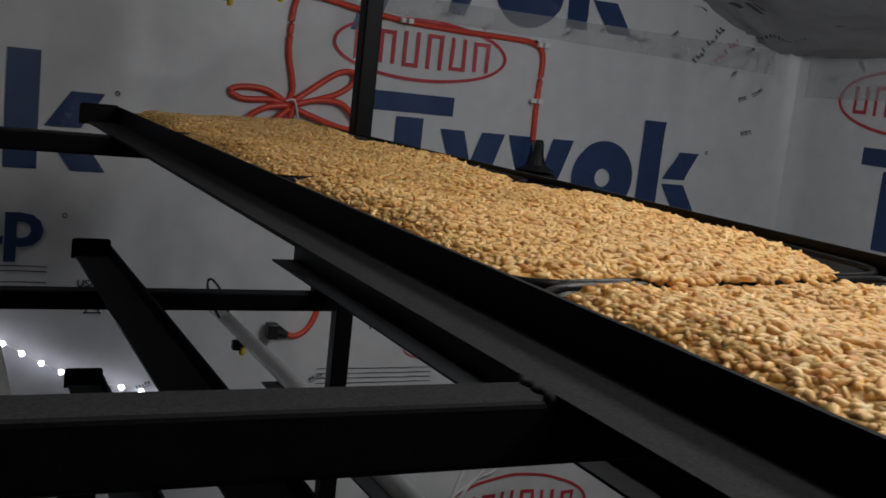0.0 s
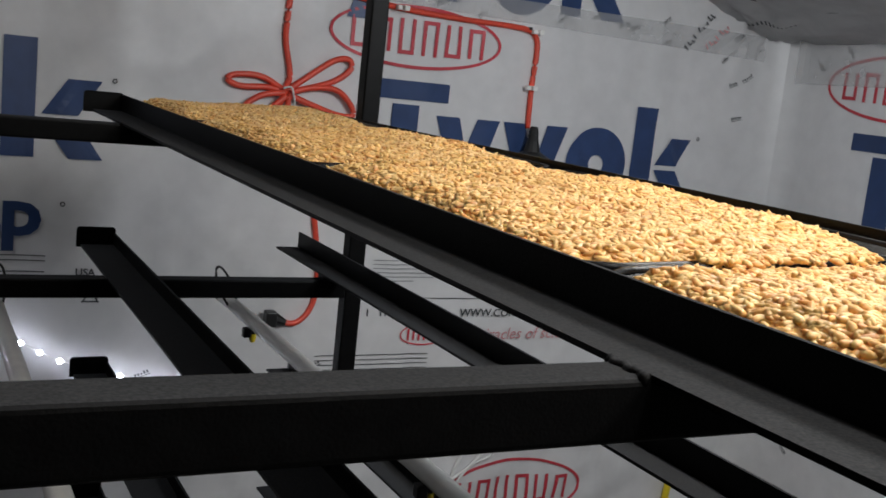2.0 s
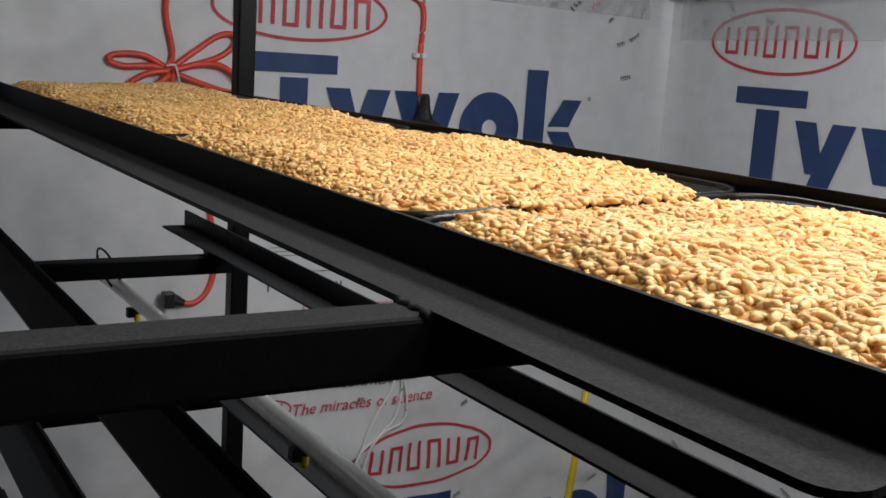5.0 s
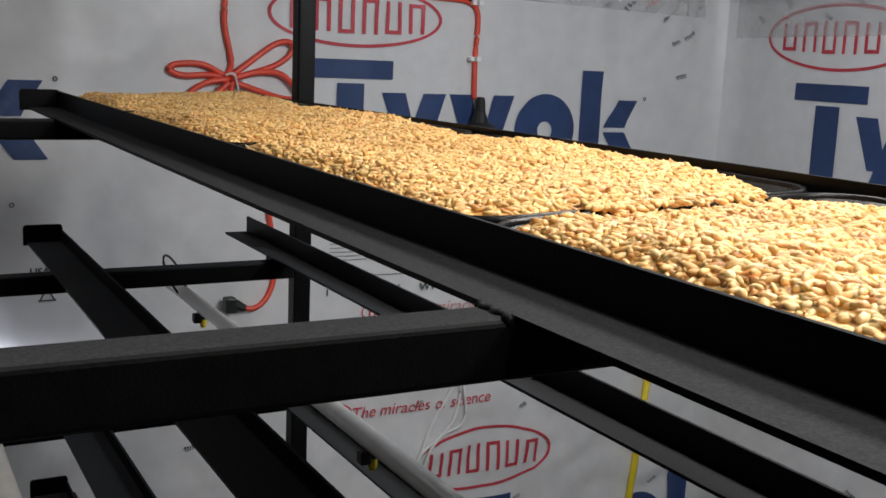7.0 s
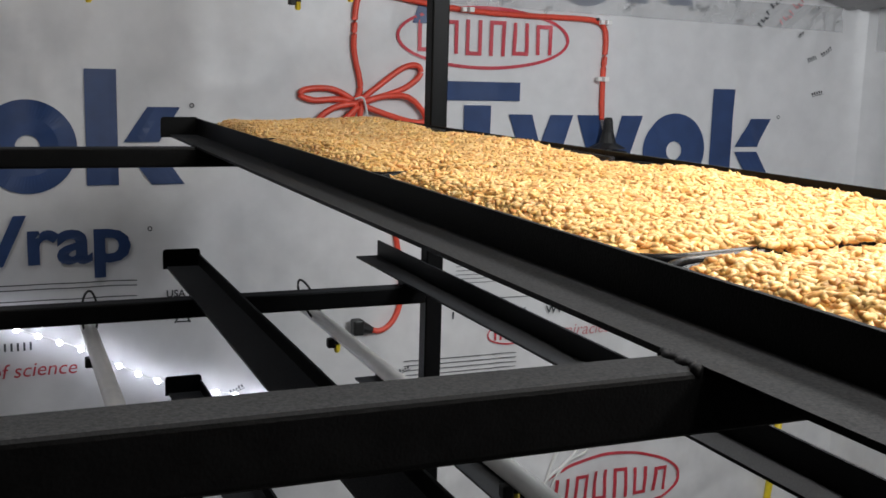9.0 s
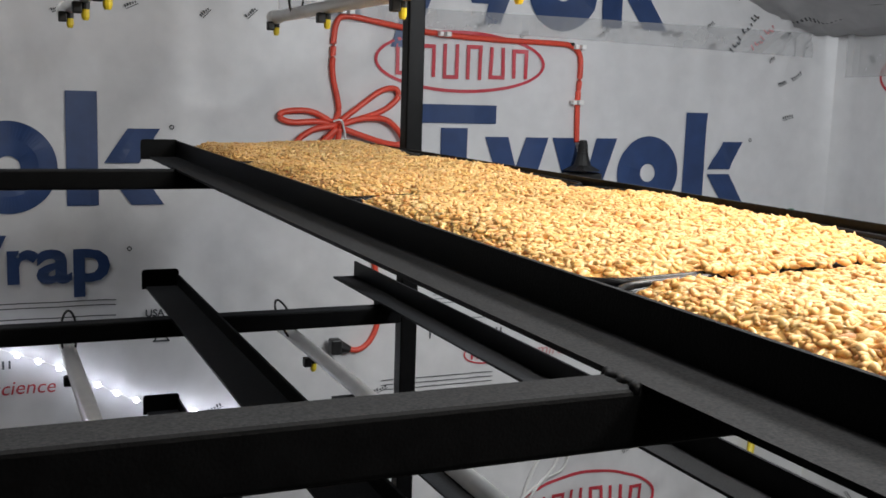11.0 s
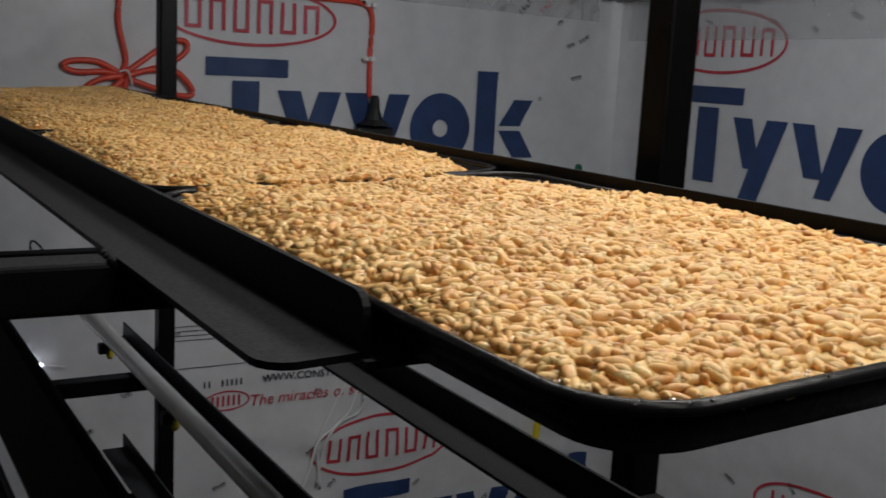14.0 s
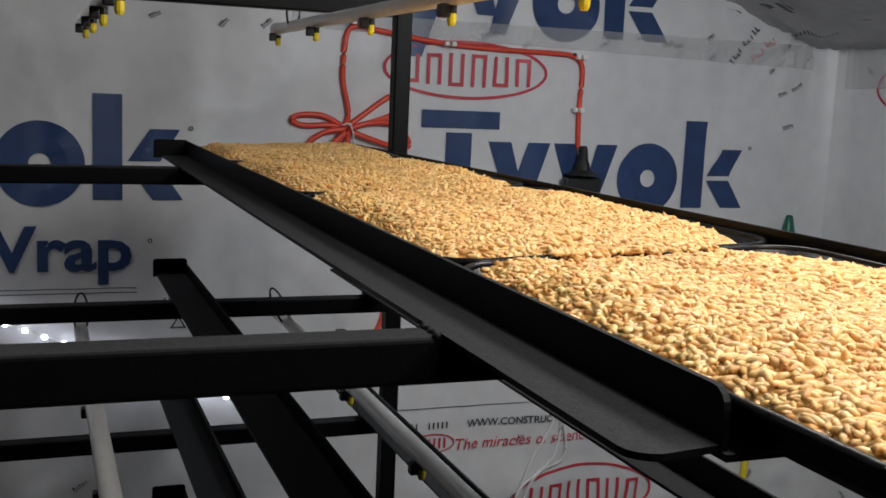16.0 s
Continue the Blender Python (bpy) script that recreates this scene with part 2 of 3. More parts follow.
part("wall_board", box((EAST + 0.03, SOUTH, FLOOR), (EAST + 0.13, NORTH + 0.13, TOP)), WRAP, wall_east)
# Unseen walls that close the room; dark so little light bounces onto the steel.
solo("wall_west", box((WEST - 0.1, SOUTH, FLOOR), (WEST, NORTH + 0.1, TOP)), UNSEEN_DARK, "plain unseen closing wall behind the rack aisle, kept dark to cut bounce light", "wall", "structure")
solo("wall_south", box((WEST, SOUTH - 0.1, FLOOR), (EAST + 0.1, SOUTH, TOP)), UNSEEN_DARK, "plain unseen closing wall behind the rack aisle, kept dark to cut bounce light", "wall", "structure")


def ceiling_height(x, y):
    """Flat, then sloping down to the eaves beside the east wall."""
    z = min(TOP, 1.79 + 0.016 * (3.58 - y) + max(0.0, 3.22 - x) * 0.36)
    fold = noise.noise(Vector((x * 3, y * 5, 2.0))) * 0.018 + noise.noise(Vector((x * 9 + y * 4, y * 3, 4.0))) * 0.008 + abs(noise.noise(Vector((x * 17, y * 1.6 + x, 9.0)))) * 0.016
    far = math.hypot(x - 3.2, y - 3.5)
    gather = 0.011 * math.sin(math.atan2(y - 3.62, x - 3.3) * 15 + far * 5) * math.exp(-(far / 0.5) ** 2)
    return z + fold + gather


bm = bmesh.new()
nx, ny = 200, 200
grid = [[None] * (ny + 1) for _ in range(nx + 1)]
for i in range(nx + 1):
    for j in range(ny + 1):
        x, y = WEST + (EAST + 0.05 - WEST) * i / nx, SOUTH + (NORTH + 0.05 - SOUTH) * j / ny
        grid[i][j] = bm.verts.new((x, y, ceiling_height(x, y)))
for i in range(nx):
    for j in range(ny):
        bm.faces.new((grid[i][j], grid[i + 1][j], grid[i + 1][j + 1], grid[i][j + 1]))
bmesh.ops.solidify(bm, geom=list(bm.faces), thickness=-0.02)
solo("ceiling", bm, CEIL, "sloping ceiling lined with creased house wrap", "ceiling", "structure", smooth=True)


# ---- print on the wrap ----
def patch(bm, surface, a, b, c, d, proud=0.006, step=0.03):
    """A flat printed quad, corners in wall metres, laid over the slack sheet."""
    a, b, c, d = (Vector((*p, 0)) for p in (a, b, c, d))
    nu = max(1, math.ceil(max((b - a).length, (c - d).length) / step))
    nv = max(1, math.ceil(max((d - a).length, (c - b).length) / step))
    grid = []
    for i in range(nu + 1):
        row = []
        for j in range(nv + 1):
            s, t = i / nu, j / nv
            p = (a * (1 - s) + b * s) * (1 - t) + (d * (1 - s) + c * s) * t
            row.append(bm.verts.new(surface(p.x, p.y, proud)))
        grid.append(row)
    for i in range(nu):
        for j in range(nv):
            bm.faces.new((grid[i][j], grid[i + 1][j], grid[i + 1][j + 1], grid[i][j + 1]))


def ring(bm, surface, cu, cz, ru, rz, thick, proud=0.006, a0=0.0, a1=360.0, n=72):
    prev = None
    for k in range(n + 1):
        a = radians(a0 + (a1 - a0) * k / n)
        c, s = math.cos(a), math.sin(a)
        pair = [bm.verts.new(surface(cu + (ru - w) * c, cz + (rz - w) * s, proud)) for w in (0, thick / 2, thick)]
        if prev:
            for i in (0, 1):
                bm.faces.new((prev[i], pair[i], pair[i + 1], prev[i + 1]))
        prev = pair


def emblem(surface, wall, u0, top, s, sign, pale=0.0, oval=True, oval_shape=(0.34, 0.112), lift=0.155, blue=True):
    """The printed trade mark, as plain blue blocks under a red oval with six hollow bars."""
    def at(u, z):
        return u0 + sign * s * u, top - z

    def block(bm, *corners):
        patch(bm, surface, *(at(u, z) for u, z in corners))
    if blue:
        bm = bmesh.new()
        block(bm, (0, 0), (0.327, 0), (0.327, 0.068), (0, 0.068))
        block(bm, (0.105, 0.085), (0.212, 0.085), (0.212, 0.392), (0.105, 0.392))
        block(bm, (0.284, 0.116), (0.380, 0.116), (0.440, 0.315), (0.357, 0.315))
        block(bm, (0.452, 0.116), (0.548, 0.116), (0.420, 0.485), (0.330, 0.485))
        block(bm, (0.566, 0.116), (0.662, 0.116), (0.722, 0.315), (0.638, 0.315))
        block(bm, (0.760, 0.116), (0.858, 0.116), (0.760, 0.385), (0.690, 0.385))
        cu, cz = at(1.012, 0.252)
        ring(bm, surface, cu, cz, 0.146 * s, 0.146, 0.11)
        block(bm, (1.184, 0.008), (1.282, 0.008), (1.282, 0.375), (1.184, 0.375))
        block(bm, (1.375, 0.125), (1.478, 0.125), (1.410, 0.238), (1.300, 0.238))
        block(bm, (1.300, 0.258), (1.410, 0.258), (1.490, 0.375), (1.385, 0.375))
        part("printed_mark", bm, BLUE, wall, "dark blue printed blocks")
    if oval:
        bm = bmesh.new()
        cu, cz = at(0.177, -lift)
        ru, rz = oval_shape
        ring(bm, surface, cu, cz, ru * s, rz, 0.012)
        for k in range(6):
            u, h = cu + sign * s * (-0.225 + 0.092 * k), 0.118 - 0.008 * abs(k - 2.5)
            w, t = 0.062 * s * sign, 0.014 * sign
            z0, z1 = cz - h * 0.55, cz + h * 0.55
            patch(bm, surface, (u - w / 2, z0), (u - w / 2 + t, z0), (u - w / 2 + t, z1), (u - w / 2, z1))
            patch(bm, surface, (u + w / 2 - t, z0), (u + w / 2, z0), (u + w / 2, z1), (u + w / 2 - t, z1))
            if k % 2 == 0:
                patch(bm, surface, (u - w / 2 + t, z0), (u + w / 2 - t, z0), (u + w / 2 - t, z0 + 0.014), (u - w / 2 + t, z0 + 0.014))
            else:
                patch(bm, surface, (u - w / 2 + t, z1 - 0.014), (u + w / 2 - t, z1 - 0.014), (u + w / 2 - t, z1), (u - w / 2 + t, z1))
        part("printed_oval", bm, RED, wall, "red printed oval with bars")


emblem(north, wall_north, 1.41, 1.462, 1.0, 1)
emblem(north, wall_north, -0.97, 1.484, 1.0, 1, oval=False)
emblem(north, wall_north, 2.03, -0.328, 1.0, 1, lift=0.180, oval_shape=(0.335, 0.135))
emblem(north, wall_north, 0.98, 2.145, 1.0, 1, oval=False)
emblem(east, wall_east, 3.153, 1.443, 1.095, -1, lift=0.182, oval_shape=(0.331, 0.131))
emblem(east, wall_east, 2.35, -0.34, 1.08, -1, lift=0.18, oval_shape=(0.335, 0.13))


def small_sign(surface, wall, cu, cz, r, mat, thick=0.0035):
    bm = bmesh.new()
    ring(bm, surface, cu, cz, r, r, thick, n=20)
    part("printed_sign", bm, mat, wall)


for cu, cz in ((2.925, 1.345), (0.545, 1.365), (0.405, 0.965)):
    small_sign(north, wall_north, cu, cz, 0.008, INK)
for k in range(3):
    bm = bmesh.new()
    a, b = radians(90 + 120 * k), radians(210 + 120 * k)
    p, q = Vector((0.505 + 0.032 * math.cos(a), 0.662 + 0.032 * math.sin(a))), Vector((0.505 + 0.032 * math.cos(b), 0.662 + 0.032 * math.sin(b)))
    n = (Vector((0.505, 0.662)) - (p + q) / 2).normalized() * 0.005
    patch(bm, north, p, q, q + n, p + n)
    part("printed_sign", bm, INK, wall_north)


def lettering(text, size, surface, u, z, mat, name, wall, shear=0.0, bold=0.0, sign=1, wide=1.0):
    """Words in the built-in font, laid over the sheet."""
    curve = bpy.data.curves.new(name, "FONT")
    curve.body, curve.size, curve.shear, curve.offset = text, size, shear, bold
    curve.resolution_u = 3
    ob = new(name, curve)
    dep = bpy.context.evaluated_depsgraph_get()
    me = bpy.data.meshes.new_from_object(ob.evaluated_get(dep))
    bpy.data.objects.remove(ob)
    for v in me.vertices:
        v.co = surface(u + sign * wide * v.co.x, z + v.co.y, 0.0115)
    me.materials.clear()
    me.materials.append(mat)
    part(name, me, mat, wall)


lettering("Wrap", 0.215, north, -0.235, 0.866, BLUE, "printed_word", wall_north, bold=0.0062, wide=1.14)
lettering("USA", 0.034, north, 0.452, 0.735, INK, "printed_word", wall_north, bold=0.001)
lettering("The miracles of science", 0.066, north, 1.60, 0.098, RED, "printed_line", wall_north, shear=0.2)
lettering("The miracles of science", 0.066, north, 1.82, 0.497, PALE_RED, "printed_line", wall_north, shear=0.2)
lettering("The miracles of science", 0.066, north, -0.46, 0.50, RED, "printed_line", wall_north, shear=0.2)


def bars(surface, wall, u, z, widths, height, mat, name="printed_bars"):
    bm = bmesh.new()
    for w in widths:
        if w > 0:
            patch(bm, surface, (u, z), (u + w, z), (u + w, z + height), (u, z + height))
        u += abs(w)
    part(name, bm, mat, wall)


def letter_bars(lengths, w=0.0065, gap=0.0125, space=0.035):
    """Widths of one narrow bar for each character of each word."""
    out = []
    for n in lengths:
        out += [w, -gap] * n + [-space]
    return out


for u, z, ruled in ((1.27, 0.19, 0.085), (-0.70, 0.585, 0.105), (1.49, 0.590, 0.068)):
    bars(north, wall_north, u, z, letter_bars((1, 3, 2, 5) if u > 0 else (1, 3, 2, 5, 3, 16)), 0.027, INK)
    if u < 0:
        bars(north, wall_north, u + 0.03, z + ruled, (0.78,), 0.003, INK)
        continue
    lettering("WWW.CONSTRUCTION.", 0.043, north, u + 0.385, z, INK, "printed_line", wall_north, bold=0.0007, wide=1.02)
    bars(north, wall_north, u + 0.03, z + ruled, (0.78,), 0.003, INK)
for k in range(6):
    bars(north, wall_north, 1.50, 0.80 - 0.0155 * k, (0.25,) if k < 5 else (0.17,), 0.003, PALE_INK)
for k in range(4):
    bars(north, wall_north, -0.5, 0.795 - 0.016 * k - (0.02 if k > 1 else 0), (0.86,), 0.0035, INK)
    bars(north, wall_north, 1.30, 0.44 - 0.018 * k, (0.46,), 0.003, INK)
for surface, wall, cu, cz in ((north, wall_north, 1.51, 0.128), (north, wall_north, 1.729, 0.516), (north, wall_north, 2.98, 0.19)):
    bm = bmesh.new()
    ring(bm, surface, cu, cz, 0.095, 0.042, 0.006)
    for k in range(6):
        patch(bm, surface, (cu - 0.062 + 0.022 * k, cz - 0.022), (cu - 0.053 + 0.022 * k, cz - 0.022), (cu - 0.053 + 0.022 * k, cz + 0.022), (cu - 0.062 + 0.022 * k, cz + 0.022))
    part("printed_oval", bm, RED, wall)


def stray_marks(surface, wall, spots, seed):
    """Small slanted marks of the seam print, too small to read."""
    rng, bm = random.Random(seed), bmesh.new()
    for u, z in spots:
        a, l = radians(rng.uniform(15, 50)), rng.uniform(0.035, 0.06)
        d, n = Vector((math.cos(a), math.sin(a))), Vector((-math.sin(a), math.cos(a)))
        for k in range(5):
            p = Vector((u, z)) + d * (l * k / 5)
            q, h = d * (l * 0.12), n * rng.uniform(0.005, 0.012)
            patch(bm, surface, p, p + q, p + q + h, p + h)
        p = Vector((u, z)) - n * 0.004
        patch(bm, surface, p, p + d * l, p + d * l - n * 0.0025, p - n * 0.0025)
    ob = part("seam_print", bm, INK, wall)
    ob["kind"] = "stuff"


def scatter(rng, count, u0, u1, z0, z1, gap):
    spots = []
    for _ in range(count * 30):
        p = (rng.uniform(u0, u1), rng.uniform(z0, z1))
        if len(spots) < count and all(math.hypot(p[0] - q[0], p[1] - q[1]) > gap for q in spots):
            spots.append(p)
    return spots


rng = random.Random(4)
seam_north = [(1.64, 1.745), (1.82, 1.717), (1.99, 1.767), (2.15, 1.733), (2.33, 1.773), (2.45, 1.755), (2.51, 1.752), (2.66, 1.79), (2.68, 1.715),
              (3.05, 1.765), (2.99, 1.67), (3.05, 1.575), (3.12, 1.60), (3.09, 1.435), (3.16, 1.72)]
seam_east = [(3.21, 1.74), (3.00, 1.695), (2.84, 1.735), (2.65, 1.695), (2.46, 1.668), (2.27, 1.712), (2.10, 1.682), (1.91, 1.735), (3.36, 1.68)]
stray_marks(north, wall_north, seam_north + scatter(rng, 30, 0.0, 3.1, -0.6, 0.46, 0.19) + scatter(rng, 4, 0.1, 0.9, 1.70, 1.77, 0.14), 1)
stray_marks(east, wall_east, seam_east + scatter(rng, 8, 0.5, 1.8, 1.66, 1.76, 0.15) + scatter(rng, 22, 0.5, 3.3, -0.5, 0.6, 0.22), 2)
for surface, wall, u0, u1, z0, z1 in ((north, wall_north, 0.9, 3.22, 1.742, 1.80), (east, wall_east, 1.2, 3.50, 1.665, 1.80)):
    bm = bmesh.new()
    patch(bm, surface, (u0, z0), (u1, z0 - 0.045), (u1, z1), (u0, z1), 0.0095)
    part("wrap_overlap", bm, OVERLAP, wall, "thin overlapping strip of wrap")
for u, z, turn, mat, count, size in ((2.80, 1.70, 0.91, INK, 9, 0.026), (2.90, 1.715, 0.72, PALE_RED, 7, 0.024)):
    bm, d, n = bmesh.new(), Vector((math.cos(turn), math.sin(turn))), Vector((-math.sin(turn), math.cos(turn)))
    for k in range(count):
        p = Vector((u, z)) + d * (0.021 * k + 0.012 * (k > 3)) + n * (0.004 * math.sin(k * 2.1))
        tall = size * (0.8 + 0.2 * math.cos(k * 1.7))
        patch(bm, north, p, p + d * 0.005, p + d * 0.007 + n * tall, p + n * tall, 0.0115)
        if k % 3:
            patch(bm, north, p + d * 0.006, p + d * 0.014, p + d * 0.014 + n * 0.006, p + d * 0.006 + n * 0.006, 0.0115)
    part("printed_bars", bm, mat, wall_north)



def overhead(u, v, proud=0.0):
    return Vector((u, v, ceiling_height(u, v) - 0.022 - proud))


ceiling = bpy.data.objects["ceiling"]
bm = bmesh.new()
for k in range(13):
    x, y = 3.005 + 0.0055 * k, 3.50 - 0.018 * k
    patch(bm, overhead, (x, y), (x + 0.016, y + 0.005), (x + 0.018, y - 0.003), (x + 0.002, y - 0.008))
part("printed_bars", bm, INK, ceiling)
bm = bmesh.new()
for x, y, l, w in ((2.775, 3.40, 0.05, 0.030), (2.80, 3.335, 0.075, 0.034), (2.79, 3.285, 0.05, 0.030), (2.95, 3.02, 0.02, 0.05), (2.76, 3.60, 0.06, 0.02)):
    patch(bm, overhead, (x, y), (x + l, y - 0.010), (x + l, y - 0.010 - w), (x - 0.008, y - w))
part("printed_mark", bm, INK, ceiling, "dark printed blocks")

# ---- the steel rack ----
TUBE = 0.044
BAR_TOPS = (1.318, 0.976, 0.634, 0.292)
NEAR_Y, FAR_Y = 0.594, 2.440
RAIL_A, RAIL_B = 0.437, 0.912
rack = thing("steel_rack", (0.4, 1.5, FLOOR), "tall black-painted welded steel rack holding seed pans", "rack")
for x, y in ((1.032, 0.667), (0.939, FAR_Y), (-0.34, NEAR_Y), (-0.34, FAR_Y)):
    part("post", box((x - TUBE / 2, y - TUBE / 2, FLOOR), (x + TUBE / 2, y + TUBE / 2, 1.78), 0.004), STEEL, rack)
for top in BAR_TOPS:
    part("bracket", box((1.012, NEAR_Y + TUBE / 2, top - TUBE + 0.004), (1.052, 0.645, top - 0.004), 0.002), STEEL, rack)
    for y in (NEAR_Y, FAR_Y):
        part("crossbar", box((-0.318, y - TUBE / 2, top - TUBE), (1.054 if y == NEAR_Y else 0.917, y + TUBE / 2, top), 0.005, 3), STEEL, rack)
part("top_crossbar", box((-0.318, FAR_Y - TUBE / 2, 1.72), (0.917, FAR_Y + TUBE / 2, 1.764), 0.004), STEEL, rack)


def rail(x, ledge_z, y0, y1, high_near, high_far, plate, w=0.065, w_near=0.065, wide=0.056):
    """Angle iron: upright flange with a ledge to its left, rounded ends, and an end stop."""
    bm, t = bmesh.new(), 0.005

    def slab(outline, along, thick):
        low = [bm.verts.new(p) for p in outline]
        high = [bm.verts.new(Vector(p) + Vector(along) * thick) for p in outline]
        n = len(low)
        bm.faces.new(low)
        bm.faces.new(high[::-1])
        for i in range(n):
            bm.faces.new((low[i], low[(i + 1) % n], high[(i + 1) % n], high[i]))
    r = 0.014
    arc = [(r - r * math.cos(radians(a)), r - r * math.sin(radians(a))) for a in (0, 22, 45, 67, 90)]
    flange = [(x, y0, ledge_z)] + [(x, y0 + a, ledge_z + high_near - b) for a, b in arc] + [(x, y1, ledge_z + high_far), (x, y1, ledge_z)]
    slab(flange, (1, 0, 0), -t)
    ledge = [(x - t, y0 + 0.002, ledge_z)] + [(x - w_near + a * 1.5, y0 - 0.004 + b * 1.5, ledge_z) for a, b in reversed(arc)] + [(x - w, y1, ledge_z), (x - t, y1, ledge_z)]
    slab(ledge, (0, 0, 1), t)
    if plate:
        wing = [(x - t, y0 - 0.006, ledge_z - 0.004), (x + wide - 0.004, y0 - 0.006, ledge_z - 0.004), (x + wide, y0 + 0.004, ledge_z - 0.004), (x + wide, y1, ledge_z - 0.004), (x - t, y1, ledge_z - 0.004)]
        slab(wing, (0, 0, 1), t)
        x0, z1, q = x - 0.096, ledge_z + 0.05, 0.008
        stop = [(x0, y1, ledge_z - 0.002), (x, y1, ledge_z - 0.002), (x, y1, z1 - q), (x - 0.3 * q, y1, z1 - 0.3 * q), (x - q, y1, z1), (x0 + q, y1, z1), (x0 + 0.3 * q, y1, z1 - 0.3 * q), (x0, y1, z1 - q)]
        slab(stop, (0, 1, 0), 0.005)
    return bm


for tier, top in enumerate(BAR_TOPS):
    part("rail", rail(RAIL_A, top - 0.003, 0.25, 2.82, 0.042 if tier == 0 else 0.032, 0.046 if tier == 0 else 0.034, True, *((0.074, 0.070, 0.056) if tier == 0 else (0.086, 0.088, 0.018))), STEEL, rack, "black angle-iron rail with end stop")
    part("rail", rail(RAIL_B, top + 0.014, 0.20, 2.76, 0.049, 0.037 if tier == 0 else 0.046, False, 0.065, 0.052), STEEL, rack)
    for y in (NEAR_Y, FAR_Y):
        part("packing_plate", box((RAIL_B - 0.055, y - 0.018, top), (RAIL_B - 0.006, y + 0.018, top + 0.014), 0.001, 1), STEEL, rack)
for y in (NEAR_Y, FAR_Y):
    bead = [0.0046 + 0.0014 * math.sin(k * 2.3) * math.sin(k * 0.9 + y) for k in range(15)]
    bm = tube([(0.3635 + 0.0018 * math.sin(k * 5), y - 0.022 + 0.0032 * k, 1.3172) for k in range(15)], bead, 8)
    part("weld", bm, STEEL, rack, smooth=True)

# ---- pans and seed ----
PAN_X0, PAN_X1, RIM = 0.443, 0.902, 1.347
PAN_Y = ((0.026, 0.778), (0.784, 1.502), (1.508, 2.226), (2.232, 2.80))


TILT_X = 0.040


def rise(x):
    """The pans lean: their far long side lies on the raised rail."""
    return TILT_X * (x - PAN_X0)


def rounded(x0, x1, y0, y1, r, n=8):
    out = []
    for cx, cy, a in ((x1 - r, y1 - r, 0), (x0 + r, y1 - r, 90), (x0 + r, y0 + r, 180), (x1 - r, y0 + r, 270)):
        out += [(cx + r * math.cos(radians(a + 90 * k / n)), cy + r * math.sin(radians(a + 90 * k / n))) for k in range(n + 1)]
    return out


def pan_mesh(y0, y1):
    """Pressed sheet pan: a rolled rim, and walls sloping in to a flat base."""
    def shell(steps, closed, base):
        bm, rings = bmesh.new(), []
        for inset, dz in steps:
            loop = rounded(PAN_X0 + inset, PAN_X1 - inset, y0 + inset, y1 - inset, 0.062 - inset)
            rings.append([bm.verts.new((x, y, RIM + dz + rise(x))) for x, y in loop])
        n = len(rings[0])
        pairs = list(zip(rings, rings[1:])) + ([(rings[-1], rings[0])] if closed else [])
        for a, b in pairs:
            for k in range(n):
                bm.faces.new((a[k], a[(k + 1) % n], b[(k + 1) % n], b[k]))
        for r in base:
            bm.faces.new(rings[r])
        return bm
    roll = [(0.0040 - 0.0046 * math.cos(a), -0.0015 + 0.0040 * math.sin(a)) for a in np.linspace(0, math.tau, 11)[:-1]]
    walls = [(0.021, -0.029), (0.0165, -0.028), (0.0075, -0.004), (0.0095, -0.003), (0.0180, -0.0262), (0.022, -0.0272)]
    return shell(roll, True, ()), shell(walls, False, (0, -1))


for y0, y1 in PAN_Y:
    pan = thing("sheet_pan", (0.672, (y0 + y1) / 2, 1.318), "black enamelled sheet pan heaped with seed", "pan", "pans on the top tier")
    rim, body = pan_mesh(y0, y1)
    part("body", body, PAN, pan, smooth=True)
    part("rim", rim, PAN, pan, "rolled shiny black rim", smooth=True)
    if y0 < 0.5:
        rng, bm = random.Random(8), bmesh.new()
        edge = rounded(PAN_X0 + 0.006, PAN_X1 - 0.006, y0 + 0.006, y1 - 0.006, 0.056, 14)
        for _ in range(90):
            x, y = edge[rng.randrange(28, 60) % len(edge)] if rng.random() < 0.6 else (PAN_X0 + 0.006, rng.uniform(0.09, 0.30)) if rng.random() < 0.5 else (rng.uniform(0.52, 0.80), y0 + 0.006)
            x, y, r = x + rng.gauss(0, 0.003), y + rng.gauss(0, 0.003), rng.uniform(0.0007, 0.0019)
            spot = Matrix.Translation((x, y, RIM + 0.0016 + rise(x))) @ Matrix.Diagonal((1, 1.3, 0.6, 1))
            bmesh.ops.create_icosphere(bm, subdivisions=1, radius=r, matrix=spot)
        part("water_drops", bm, WATER, pan, "fine water drops on the rim", smooth=True)["kind"] = "stuff"


def inside(x, y, y0, y1, r=0.08, m=0.010):
    """Distance inside the pan's rounded outline, in metres."""
    hx, hy = (PAN_X1 - PAN_X0) / 2 - m, (y1 - y0) / 2 - m
    qx, qy = np.abs(x - (PAN_X0 + PAN_X1) / 2) - (hx - r), np.abs(y - (y0 + y1) / 2) - (hy - r)
    return r - np.hypot(np.maximum(qx, 0), np.maximum(qy, 0)) - np.minimum(np.maximum(qx, qy), 0)


def hollow(x, y):
    """Where the seed is scooped away, by the back corner between two pans."""
    return 0.021 * np.exp(-((x - 0.91) / 0.10) ** 2 - ((y - 0.77) / 0.085) ** 2)


